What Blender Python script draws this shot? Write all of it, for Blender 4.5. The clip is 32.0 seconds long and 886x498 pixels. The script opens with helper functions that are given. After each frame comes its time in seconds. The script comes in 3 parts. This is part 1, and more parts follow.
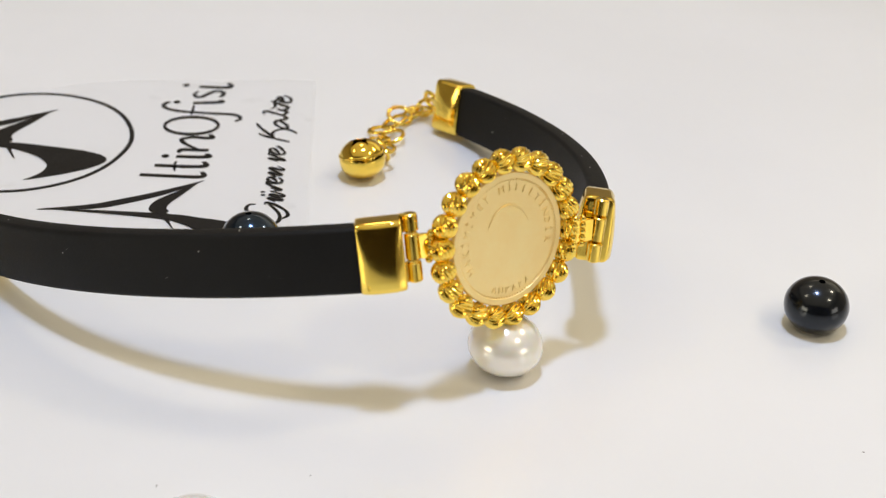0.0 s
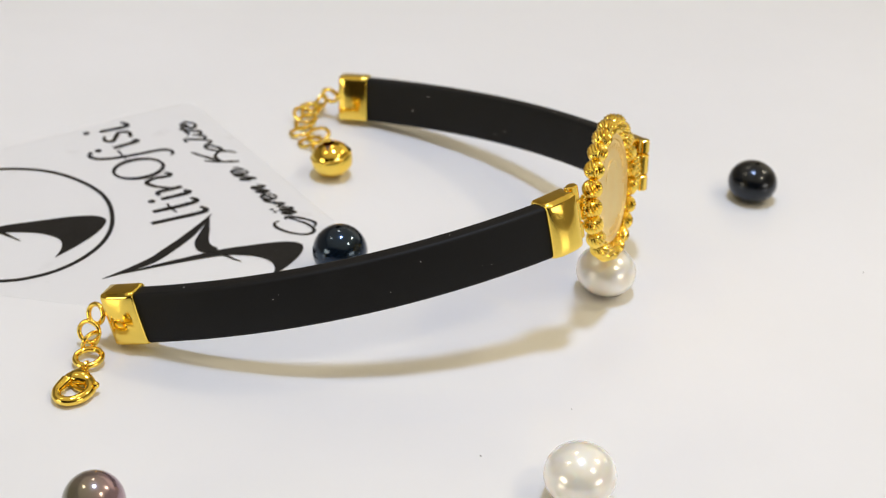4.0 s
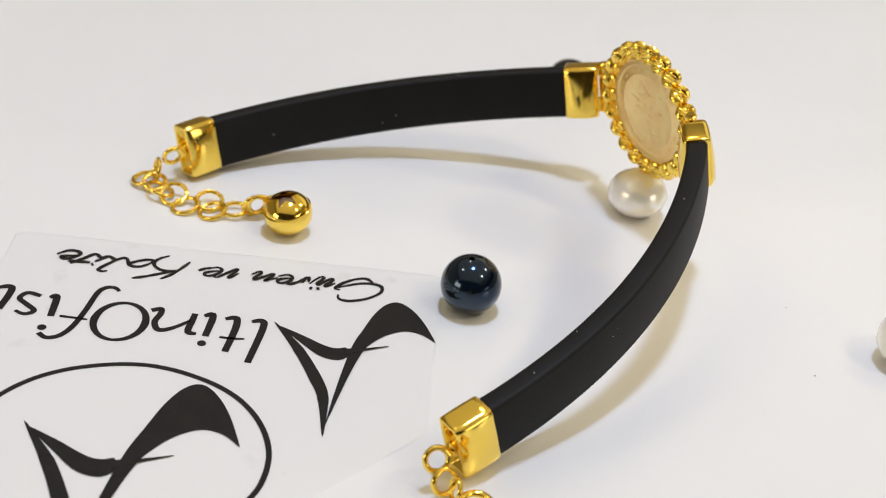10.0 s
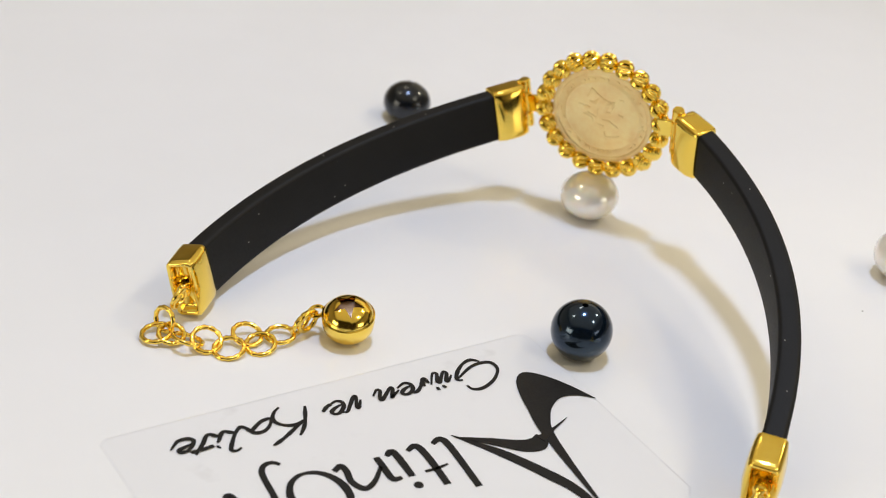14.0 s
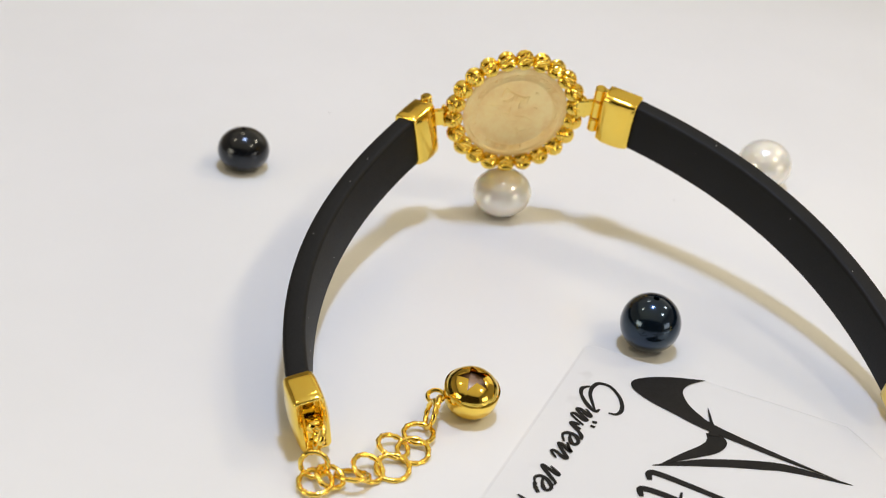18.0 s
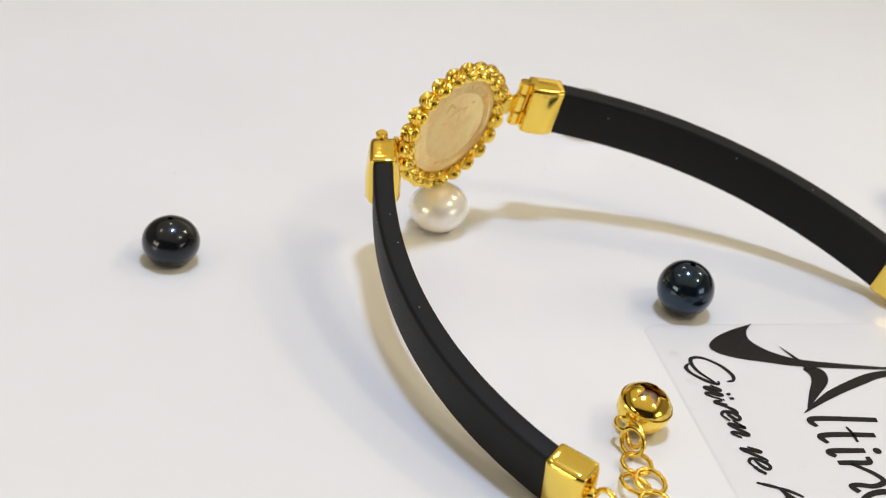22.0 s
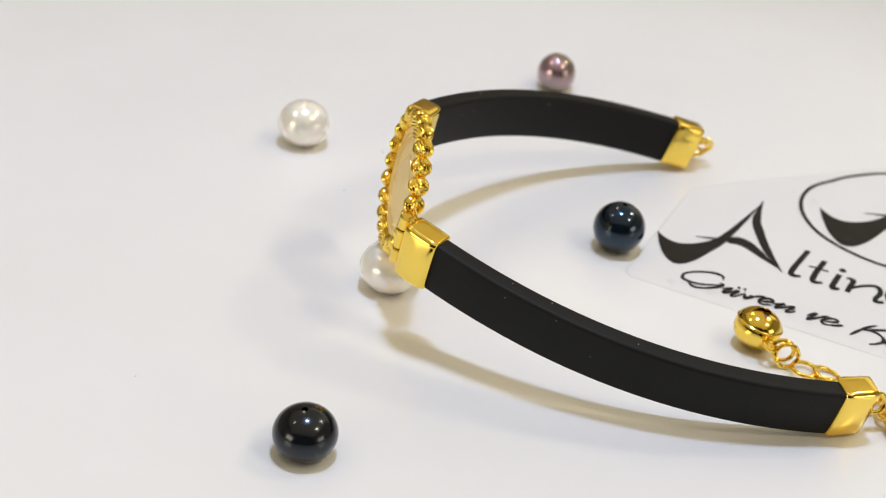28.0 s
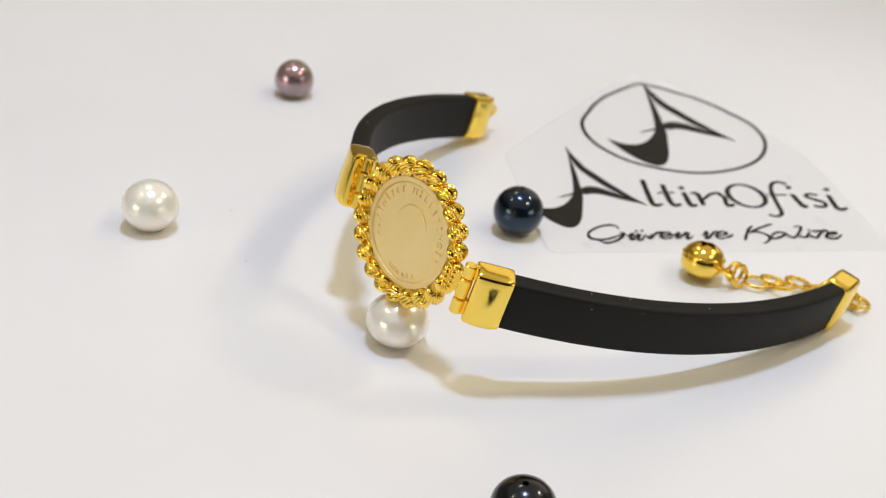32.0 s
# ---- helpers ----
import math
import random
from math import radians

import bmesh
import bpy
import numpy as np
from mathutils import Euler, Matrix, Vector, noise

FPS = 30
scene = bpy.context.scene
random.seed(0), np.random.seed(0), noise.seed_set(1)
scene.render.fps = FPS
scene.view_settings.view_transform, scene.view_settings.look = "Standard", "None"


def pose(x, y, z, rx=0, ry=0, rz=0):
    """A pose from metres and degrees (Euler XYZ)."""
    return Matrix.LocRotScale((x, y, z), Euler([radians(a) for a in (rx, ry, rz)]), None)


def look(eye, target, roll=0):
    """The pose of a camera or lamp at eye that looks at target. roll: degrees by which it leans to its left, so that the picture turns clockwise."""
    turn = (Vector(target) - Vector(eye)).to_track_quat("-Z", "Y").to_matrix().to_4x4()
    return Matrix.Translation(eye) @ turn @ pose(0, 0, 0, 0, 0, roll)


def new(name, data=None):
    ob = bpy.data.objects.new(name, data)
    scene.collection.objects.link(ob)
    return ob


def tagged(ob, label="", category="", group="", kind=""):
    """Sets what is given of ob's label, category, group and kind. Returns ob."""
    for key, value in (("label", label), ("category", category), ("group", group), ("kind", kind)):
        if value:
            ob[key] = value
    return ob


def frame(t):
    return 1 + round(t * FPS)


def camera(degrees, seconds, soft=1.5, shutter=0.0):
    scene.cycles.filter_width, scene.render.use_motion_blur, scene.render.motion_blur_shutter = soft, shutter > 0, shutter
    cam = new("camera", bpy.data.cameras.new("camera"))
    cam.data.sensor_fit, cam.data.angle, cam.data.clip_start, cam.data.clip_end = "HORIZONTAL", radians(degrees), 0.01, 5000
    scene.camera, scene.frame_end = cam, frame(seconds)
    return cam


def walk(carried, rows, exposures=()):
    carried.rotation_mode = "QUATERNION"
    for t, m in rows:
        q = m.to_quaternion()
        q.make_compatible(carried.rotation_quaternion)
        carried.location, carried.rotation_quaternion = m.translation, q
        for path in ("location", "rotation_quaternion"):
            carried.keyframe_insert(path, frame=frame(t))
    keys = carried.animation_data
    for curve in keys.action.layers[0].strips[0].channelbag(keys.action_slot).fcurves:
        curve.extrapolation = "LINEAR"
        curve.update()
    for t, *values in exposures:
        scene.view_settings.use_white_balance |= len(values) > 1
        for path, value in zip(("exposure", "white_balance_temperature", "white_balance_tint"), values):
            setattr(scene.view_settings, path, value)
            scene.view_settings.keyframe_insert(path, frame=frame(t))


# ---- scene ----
import itertools

# ---- camera ----
cam = camera(33.63, 32.0, soft=1.05)
cam.data.dof.use_dof = True
cam.data.dof.focus_distance = 0.216
cam.data.dof.aperture_fstop = 30.0
PATH = [
    (0, (0.03176, -0.17875, 0.11365), (0.00138, -0.00647, 0.01516), 2.17),
    (0.5, (0.02970, -0.18013, 0.11463), (-0.00086, -0.00823, 0.01516), 2.23),
    (1, (0.02842, -0.18192, 0.11635), (-0.00234, -0.01086, 0.01618), 2.42),
    (1.5, (0.02731, -0.18055, 0.11659), (-0.00342, -0.01097, 0.01511), 2.62),
    (2, (0.02593, -0.18019, 0.11632), (-0.00609, -0.01126, 0.01416), 2.75),
    (2.5, (0.02595, -0.19064, 0.12204), (-0.00654, -0.02205, 0.01947), 2.93),
    (3, (0.03038, -0.20959, 0.13153), (-0.00318, -0.04105, 0.02922), 2.96),
    (3.5, (0.03085, -0.21424, 0.13392), (-0.00350, -0.04608, 0.03125), 3.22),
    (5.5, (0.03231, -0.23312, 0.14564), (-0.00215, -0.06814, 0.03797), 3.52),
    (6, (0.02847, -0.22659, 0.13607), (-0.00643, -0.06178, 0.02827), 3.64),
    (6.5, (0.02404, -0.22023, 0.12752), (-0.01092, -0.05478, 0.02074), 3.70),
    (7, (0.02166, -0.21920, 0.12602), (-0.01220, -0.05328, 0.01961), 4.04),
    (7.5, (0.02105, -0.21986, 0.12539), (-0.01116, -0.05324, 0.01956), 4.48),
    (8, (0.01901, -0.21964, 0.12499), (-0.01174, -0.05243, 0.01966), 5.01),
    (8.5, (0.01885, -0.21961, 0.12565), (-0.01126, -0.05231, 0.02028), 5.31),
    (9, (0.01909, -0.22026, 0.12573), (-0.01025, -0.05253, 0.02083), 5.62),
    (9.5, (0.01817, -0.22045, 0.12571), (-0.01086, -0.05208, 0.02175), 5.83),
    (10, (0.01712, -0.22036, 0.12538), (-0.01160, -0.05138, 0.02233), 6.13),
    (10.5, (0.01708, -0.22051, 0.12569), (-0.01152, -0.05118, 0.02317), 6.30),
    (11, (0.01729, -0.22170, 0.12569), (-0.01147, -0.05183, 0.02412), 6.45),
    (11.5, (0.01743, -0.22132, 0.12498), (-0.01162, -0.05106, 0.02414), 6.44),
    (12, (0.01770, -0.22099, 0.12383), (-0.01156, -0.05033, 0.02374), 6.35),
    (12.5, (0.01753, -0.22058, 0.12299), (-0.01148, -0.04972, 0.02317), 6.46),
    (13, (0.01703, -0.22068, 0.12285), (-0.01175, -0.04952, 0.02346), 6.58),
    (13.5, (0.01695, -0.22079, 0.12331), (-0.01124, -0.04948, 0.02402), 6.65),
    (14, (0.01651, -0.22094, 0.12359), (-0.01125, -0.04958, 0.02427), 6.76),
    (14.5, (0.01624, -0.22038, 0.12304), (-0.01151, -0.04897, 0.02380), 6.86),
    (16.5, (0.01993, -0.21878, 0.12177), (-0.00744, -0.04658, 0.02379), 6.84),
    (17, (0.01970, -0.21933, 0.12246), (-0.00675, -0.04703, 0.02441), 6.88),
    (17.5, (0.02010, -0.21880, 0.12294), (-0.00596, -0.04661, 0.02458), 6.66),
    (18, (0.01990, -0.21803, 0.12364), (-0.00580, -0.04609, 0.02477), 6.58),
    (18.5, (0.01978, -0.21756, 0.12394), (-0.00513, -0.04586, 0.02445), 6.70),
    (19, (0.01910, -0.21720, 0.12445), (-0.00502, -0.04568, 0.02446), 6.83),
    (19.5, (0.01854, -0.21776, 0.12520), (-0.00504, -0.04619, 0.02516), 6.99),
    (20, (0.01837, -0.21800, 0.12547), (-0.00428, -0.04626, 0.02551), 7.12),
    (20.5, (0.01812, -0.21769, 0.12562), (-0.00411, -0.04584, 0.02576), 7.22),
    (21, (0.01796, -0.21772, 0.12557), (-0.00405, -0.04564, 0.02605), 7.22),
    (21.5, (0.01761, -0.21770, 0.12555), (-0.00419, -0.04545, 0.02628), 7.31),
    (22, (0.01718, -0.21686, 0.12511), (-0.00424, -0.04439, 0.02614), 7.43),
    (22.5, (0.01640, -0.21640, 0.12513), (-0.00451, -0.04343, 0.02693), 7.33),
    (23, (0.01656, -0.21673, 0.12586), (-0.00384, -0.04343, 0.02813), 7.23),
    (23.5, (0.01670, -0.21677, 0.12673), (-0.00310, -0.04326, 0.02926), 7.16),
    (24, (0.01599, -0.21698, 0.12732), (-0.00337, -0.04333, 0.03000), 6.93),
    (24.5, (0.01587, -0.21638, 0.12747), (-0.00330, -0.04290, 0.02982), 6.94),
    (25, (0.01623, -0.21612, 0.12765), (-0.00278, -0.04278, 0.02971), 6.95),
    (25.5, (0.01692, -0.21606, 0.12781), (-0.00180, -0.04279, 0.02969), 6.97),
    (27.5, (0.01663, -0.21630, 0.13087), (-0.00164, -0.04367, 0.03154), 6.65),
    (28, (0.01542, -0.21539, 0.13043), (-0.00236, -0.04277, 0.03102), 6.54),
    (28.5, (0.01554, -0.21462, 0.13034), (-0.00246, -0.04214, 0.03073), 6.55),
    (29, (0.01536, -0.21427, 0.13193), (-0.00232, -0.04173, 0.03235), 6.55),
    (29.5, (0.01548, -0.21430, 0.13362), (-0.00157, -0.04157, 0.03426), 6.33),
    (30, (0.01519, -0.21513, 0.13522), (-0.00148, -0.04247, 0.03567), 6.18),
    (30.5, (0.01433, -0.21490, 0.13507), (-0.00142, -0.04209, 0.03563), 6.03),
    (31, (0.01383, -0.21491, 0.13503), (-0.00095, -0.04196, 0.03567), 5.92),
    (31.5, (0.01343, -0.21449, 0.13463), (-0.00090, -0.04151, 0.03526), 5.87),
    (32, (0.01318, -0.21316, 0.13370), (-0.00136, -0.04011, 0.03448), 5.83),
]
walk(cam, [(t, look(eye, target, roll)) for t, eye, target, roll in PATH], exposures=[(0, -0.525), (32, -0.525)])

SPIN = 8.532          # degrees a second, anticlockwise from above
U = 0.016             # one plan unit in metres
TOP = -0.020          # height of the white turntable in plan units

# ---- light ----
world = bpy.data.worlds.new("world")
world.use_nodes = True
world.node_tree.nodes["Background"].inputs[0].default_value = (0.9, 0.85, 0.75, 1)
world.node_tree.nodes["Background"].inputs[1].default_value = 0.25
scene.world = world


def lamp(name, place, aim, size, watts, colour, shape="DISK", size_y=None):
    data = bpy.data.lights.new(name, "AREA")
    data.shape, data.size, data.energy, data.color = shape, size, watts, colour
    if size_y:
        data.size_y = size_y
    ob = new(name, data)
    ob.matrix_world = look(place, aim)
    return ob


lamp("overhead_lamp", (0.0, 0.02, 0.95), (0, 0.0, 0), 0.11, 6.7, (0.57, 0.715, 1.05))
for x, y, watts in ((-0.27, 0.54, 1.3), (0.70, 0.46, 5.6), (-0.58, -0.09, 1.5), (0.68, -0.22, 4.9)):
    lamp("spot_lamp", (x * 1.23, y * 1.23, 1.12), (0.05, 0, 0), 0.13, watts * 0.83, (1.0, 0.87, 0.63))
# Low bright source on the left, mirrored as a streak in the blue pearl.
lamp("unseen_side_light", (-1.5, -1.55, 0.50), (0, 0, 0.02), 0.85, 12.0, (1.0, 0.90, 0.68), "RECTANGLE", 0.55)
# No known source here: a fill added on the right to lift the coin.
lamp("unseen_side_light", (1.75, -0.75, 0.45), (0, 0, 0.02), 0.75, 5.5, (1.0, 0.92, 0.80), "RECTANGLE", 0.50)
# Unseen fill before the north wall, added to brighten the tops of the gold.
lamp("north_fill", (0.5, 2.42, 1.2), (0, 0, 0.2), 3.6, 14.5, (1.0, 0.90, 0.66), "RECTANGLE", 1.2)
# Broad unseen fill under the ceiling, added for ambient light and reflections.
lamp("ceiling_fill", (0.0, 0.0, 1.86), (0.0, 0.001, 0), 4.2, 30.5, (1.0, 0.868, 0.60), "SQUARE")


# ---- materials ----


def material(name):
    m = bpy.data.materials.new(name)
    m.use_nodes = True
    return m, m.node_tree, m.node_tree.nodes["Principled BSDF"]


def put(tree, kind, **values):
    node = tree.nodes.new(kind)
    for key, value in values.items():
        node.inputs[key].default_value = value
    return node


def mixed(tree, factor, a, b):
    mix = tree.nodes.new("ShaderNodeMix")
    mix.data_type = "RGBA"
    tree.links.new(factor, mix.inputs[0])
    mix.inputs[6].default_value, mix.inputs[7].default_value = (*a, 1), (*b, 1)
    return mix.outputs[2]


def grain(tree, scale, detail=4.0, rough=0.6):
    pos = tree.nodes.new("ShaderNodeTexCoord")
    n = put(tree, "ShaderNodeTexNoise", Scale=scale, Detail=detail, Roughness=rough)
    tree.links.new(pos.outputs["Object"], n.inputs["Vector"])
    return n.outputs["Fac"]


def span(tree, value, low, high, to_low=0.0, to_high=1.0):
    r = tree.nodes.new("ShaderNodeMapRange")
    r.inputs[1].default_value, r.inputs[2].default_value = low, high
    r.inputs[3].default_value, r.inputs[4].default_value = to_low, to_high
    tree.links.new(value, r.inputs[0])
    return r.outputs[0]


def relief(tree, shader, height, strength, distance):
    b = put(tree, "ShaderNodeBump", Strength=strength, Distance=distance)
    tree.links.new(height, b.inputs["Height"])
    tree.links.new(b.outputs[0], shader.inputs["Normal"])


def surface(name, a, b, scale, rough, spread=0.05, metal=0.0, bump=0.0, deep=0.00005, coat=0.0, fine=None, gloss=0.5):
    m, tree, s = material(name)
    broad = grain(tree, scale)
    tree.links.new(mixed(tree, span(tree, broad, 0.35, 0.65), a, b), s.inputs["Base Color"])
    small = grain(tree, fine or scale * 9)
    tree.links.new(span(tree, small, 0.3, 0.7, rough - spread, rough + spread), s.inputs["Roughness"])
    s.inputs["Metallic"].default_value = metal
    s.inputs["Coat Weight"].default_value = coat
    s.inputs["Specular IOR Level"].default_value = gloss
    s.inputs["Coat Roughness"].default_value = 0.08
    if bump:
        relief(tree, s, small, bump, deep)
    return m


def pearl_skin(name, tint_a, tint_b, rough, metal, coat=0.6, glow=0.0, gloss=0.5, lumps=0.08, bands_at=170, two_sided=False, shine=1.5, polish=None):
    m, tree, s = material(name)
    bands = grain(tree, bands_at, 2, 0.5)
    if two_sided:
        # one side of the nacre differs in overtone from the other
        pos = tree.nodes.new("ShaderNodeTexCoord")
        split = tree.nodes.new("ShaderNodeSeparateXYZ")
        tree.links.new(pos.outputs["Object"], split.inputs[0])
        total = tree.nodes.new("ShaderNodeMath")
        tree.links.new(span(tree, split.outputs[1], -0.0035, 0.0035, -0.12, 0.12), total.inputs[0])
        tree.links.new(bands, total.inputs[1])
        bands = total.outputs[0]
    small = grain(tree, 900, 5, 0.6)
    tree.links.new(mixed(tree, span(tree, bands, 0.38, 0.62), tint_a, tint_b), s.inputs["Base Color"])
    tree.links.new(span(tree, small, 0.3, 0.7, rough - 0.02, rough + 0.02), s.inputs["Roughness"])
    s.inputs["Metallic"].default_value = metal
    s.inputs["Coat Weight"].default_value = coat
    s.inputs["Coat Roughness"].default_value = polish or max(0.07, rough - 0.08)
    s.inputs["Coat IOR"].default_value = shine
    s.inputs["Specular IOR Level"].default_value = gloss
    s.inputs["Subsurface Weight"].default_value = glow
    s.inputs["Subsurface Radius"].default_value = (0.0028, 0.0024, 0.0019)
    s.inputs["Subsurface Scale"].default_value = 1.0
    relief(tree, s, small, lumps, 0.00003)
    return m


WHITE = surface("white_acrylic", (0.83, 0.83, 0.83), (0.80, 0.80, 0.795), 14, 0.21, 0.03, bump=0.03, deep=0.00002, fine=700)
LAMINATE = surface("pale_laminate", (0.62, 0.60, 0.57), (0.55, 0.53, 0.50), 6, 0.45)
PLASTER = surface("warm_plaster", (0.70, 0.64, 0.55), (0.62, 0.57, 0.50), 2, 0.8)
# for the unseen south wall, dark to shape reflections
DARK_WALL = surface("unseen_dark_wall", (0.07, 0.055, 0.045), (0.045, 0.035, 0.03), 3, 0.85)
CEILING = surface("ceiling_paint", (0.66, 0.62, 0.56), (0.60, 0.57, 0.52), 2, 0.85)
FLOORING = surface("dark_flooring", (0.16, 0.12, 0.09), (0.11, 0.085, 0.065), 3, 0.5)
GOLD = surface("polished_gold", (1.0, 0.735, 0.145), (1.0, 0.69, 0.11), 120, 0.12, 0.03, metal=1.0, bump=0.06, deep=0.00002, fine=1600)
COIN = surface("satin_coin_gold", (1.0, 0.825, 0.42), (0.99, 0.79, 0.38), 260, 0.53, 0.04, metal=1.0, bump=0.10, deep=0.00004, fine=1300)
COIN_BACK = surface("worn_coin_gold", (1.0, 0.81, 0.40), (0.95, 0.69, 0.31), 330, 0.48, 0.06, metal=1.0, bump=0.35, deep=0.00006, fine=900)
RUBBER = surface("matt_black_rubber", (0.0042, 0.0042, 0.0045), (0.0065, 0.0065, 0.0068), 60, 0.58, 0.06, bump=0.12, deep=0.00002, fine=4200, gloss=0.22)
INK = surface("black_print", (0.008, 0.0075, 0.0075), (0.012, 0.011, 0.011), 300, 0.50, 0.05, gloss=0.22)
FILM = surface("clear_label_film", (0.765, 0.767, 0.77), (0.76, 0.76, 0.763), 40, 0.30, 0.004)


def add_smears(m, tint):
    """Faint finger marks: sparse soft spots in the colour."""
    tree = m.node_tree
    s = tree.nodes["Principled BSDF"]
    old = s.inputs["Base Color"].links[0].from_socket
    spots = span(tree, grain(tree, 150, 3, 0.5), 0.62, 0.74, 0.0, 0.8)
    patch = span(tree, grain(tree, 30, 1, 0.5), 0.50, 0.60, 0.0, 1.0)
    both = tree.nodes.new("ShaderNodeMath")
    both.operation = "MULTIPLY"
    tree.links.new(spots, both.inputs[0])
    tree.links.new(patch, both.inputs[1])
    mix = tree.nodes.new("ShaderNodeMix")
    mix.data_type = "RGBA"
    tree.links.new(both.outputs[0], mix.inputs[0])
    tree.links.new(old, mix.inputs[6])
    mix.inputs[7].default_value = (*tint, 1)
    tree.links.new(mix.outputs[2], s.inputs["Base Color"])


add_smears(FILM, (0.66, 0.655, 0.65))
DARK_HOLE = surface("drilled_hole", (0.010, 0.010, 0.012), (0.02, 0.02, 0.02), 500, 0.7)
DUST = surface("pale_lint", (0.6, 0.58, 0.55), (0.45, 0.44, 0.42), 900, 0.9)
GRIT = surface("grey_dust", (0.22, 0.21, 0.19), (0.30, 0.28, 0.26), 900, 0.9)
BLUE_PEARL = pearl_skin("midnight_blue_pearl", (0.013, 0.029, 0.058), (0.024, 0.042, 0.062), 0.15, 0.80, 0.45)
BLACK_PEARL = pearl_skin("black_pearl", (0.012, 0.016, 0.022), (0.022, 0.025, 0.032), 0.20, 0.7, 0.4)
WHITE_PEARL = pearl_skin("white_pearl", (1.0, 0.945, 0.845), (1.0, 0.91, 0.82), 0.22, 0.20, 1.0, 0.60, 1.0, 0.015, shine=1.7, polish=0.10)
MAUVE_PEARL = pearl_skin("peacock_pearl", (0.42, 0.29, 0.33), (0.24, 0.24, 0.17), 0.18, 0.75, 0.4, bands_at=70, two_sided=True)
# Brown stands in for the shade inside the hollow ball.
SHADE_GOLD = surface("inner_shade_gold", (0.44, 0.28, 0.18), (0.32, 0.20, 0.12), 300, 0.40, 0.06, metal=0.25, bump=0.2, deep=0.00004)

# ---- building helpers ----


def P(x, y, z=0.0):
    return Vector((x, y, z)) * U


def part(name, bm, mat, parent, label="", smooth=40):
    me = bpy.data.meshes.new(name)
    bm.normal_update()
    if smooth:
        for e in bm.edges:
            e.smooth = len(e.link_faces) == 2 and e.calc_face_angle(0) < radians(smooth)
        for f in bm.faces:
            f.smooth = True
    bm.to_mesh(me)
    bm.free()
    me.materials.append(mat)
    ob = new(name, me)
    ob.parent = parent
    return tagged(ob, label)


def thing(name, place, label, category, group="", kind=""):
    ob = new(name)
    ob.empty_display_size = 0.005
    ob.location = place
    return tagged(ob, label, category, group, kind)


def box(bm, sx, sy, sz, m, bevel=0.0, segments=2):
    made = bmesh.ops.create_cube(bm, size=1.0, matrix=m @ Matrix.Diagonal((sx, sy, sz, 1)))
    if bevel:
        edges = {e for v in made["verts"] for e in v.link_edges}
        bmesh.ops.bevel(bm, geom=list(edges), offset=bevel, segments=segments, affect="EDGES", profile=0.6)


def lathe(bm, profile, m, steps=48):
    """Turns a profile of (radius, height) about z; a radius of zero closes it."""
    rings = []
    for n, (r, z) in enumerate(profile):
        if r == 0:
            rings.append([bm.verts.new(m @ Vector((0, 0, z)))])
            continue
        rings.append([bm.verts.new(m @ Vector((r * math.cos(a), r * math.sin(a), z))) for a in (2 * math.pi * k / steps for k in range(steps))])
    for a, b in zip(rings, rings[1:]):
        for k in range(steps):
            j = (k + 1) % steps
            ring = [a[k % len(a)], a[j % len(a)], b[j % len(b)], b[k % len(b)]]
            face = list(dict.fromkeys(ring))
            if len(face) > 2:
                bm.faces.new(face)
    return rings


def tube(bm, points, radius, sides=10, closed=False, lump=0.0):
    """A round wire along points; lump makes it slightly hammered."""
    n, rings, up = len(points), [], None
    for i, p in enumerate(points):
        a = points[(i - 1) % n] if closed or i else p
        b = points[(i + 1) % n] if closed or i < n - 1 else p
        t = (b - a).normalized()
        if up is None:
            up = t.orthogonal().normalized()
        up = (up - t * up.dot(t)).normalized()
        side = t.cross(up)
        r = radius[i] if isinstance(radius, (list, tuple)) else radius
        r *= 1 + lump * math.sin(i * 2.4)
        rings.append([bm.verts.new(p + (up * math.cos(2 * math.pi * k / sides) + side * math.sin(2 * math.pi * k / sides)) * r) for k in range(sides)])
    pairs = list(zip(rings, rings[1:])) + ([(rings[-1], rings[0])] if closed else [])
    for a, b in pairs:
        shift = 0
        if closed and a is rings[-1]:
            shift = min(range(sides), key=lambda s: (a[0].co - b[s].co).length)
        for k in range(sides):
            bm.faces.new((a[k], a[(k + 1) % sides], b[(k + 1 + shift) % sides], b[(k + shift) % sides]))
    if not closed:
        bm.faces.new(rings[0][::-1])
        bm.faces.new(rings[-1])


def ring_points(centre, normal, radius, count=28, squash=1.0, spin=0.0):
    a = normal.orthogonal().normalized()
    b = normal.cross(a).normalized()
    a, b = a * math.cos(spin) + b * math.sin(spin), b * math.cos(spin) - a * math.sin(spin)
    return [centre + (a * math.cos(q) + b * math.sin(q) * squash) * radius for q in (2 * math.pi * k / count for k in range(count))]


def frame_matrix(origin, x, y, z):
    m = Matrix.Identity(4)
    for n, v in enumerate((x, y, z)):
        m.col[n][:3] = v
    m.col[3][:3] = origin
    return m


# ---- setting ----


def slab(name, size, centre, mat, label):
    bm = bmesh.new()
    box(bm, *size, pose(*centre))
    me = bpy.data.meshes.new(name)
    bm.to_mesh(me)
    bm.free()
    me.materials.append(mat)
    return tagged(new(name, me), label, name.split("_")[0], kind="structure")


BASE = TOP * U
slab("floor", (5.2, 5.2, 0.05), (0, 0, -0.80), FLOORING, "dark brown plain shop floor")
slab("ceiling", (5.2, 5.2, 0.05), (0, 0, 1.90), CEILING, "dim plain painted ceiling")
slab("wall_north", (5.2, 0.1, 2.7), (0, 2.55, 0.55), PLASTER, "plain warm plaster wall")
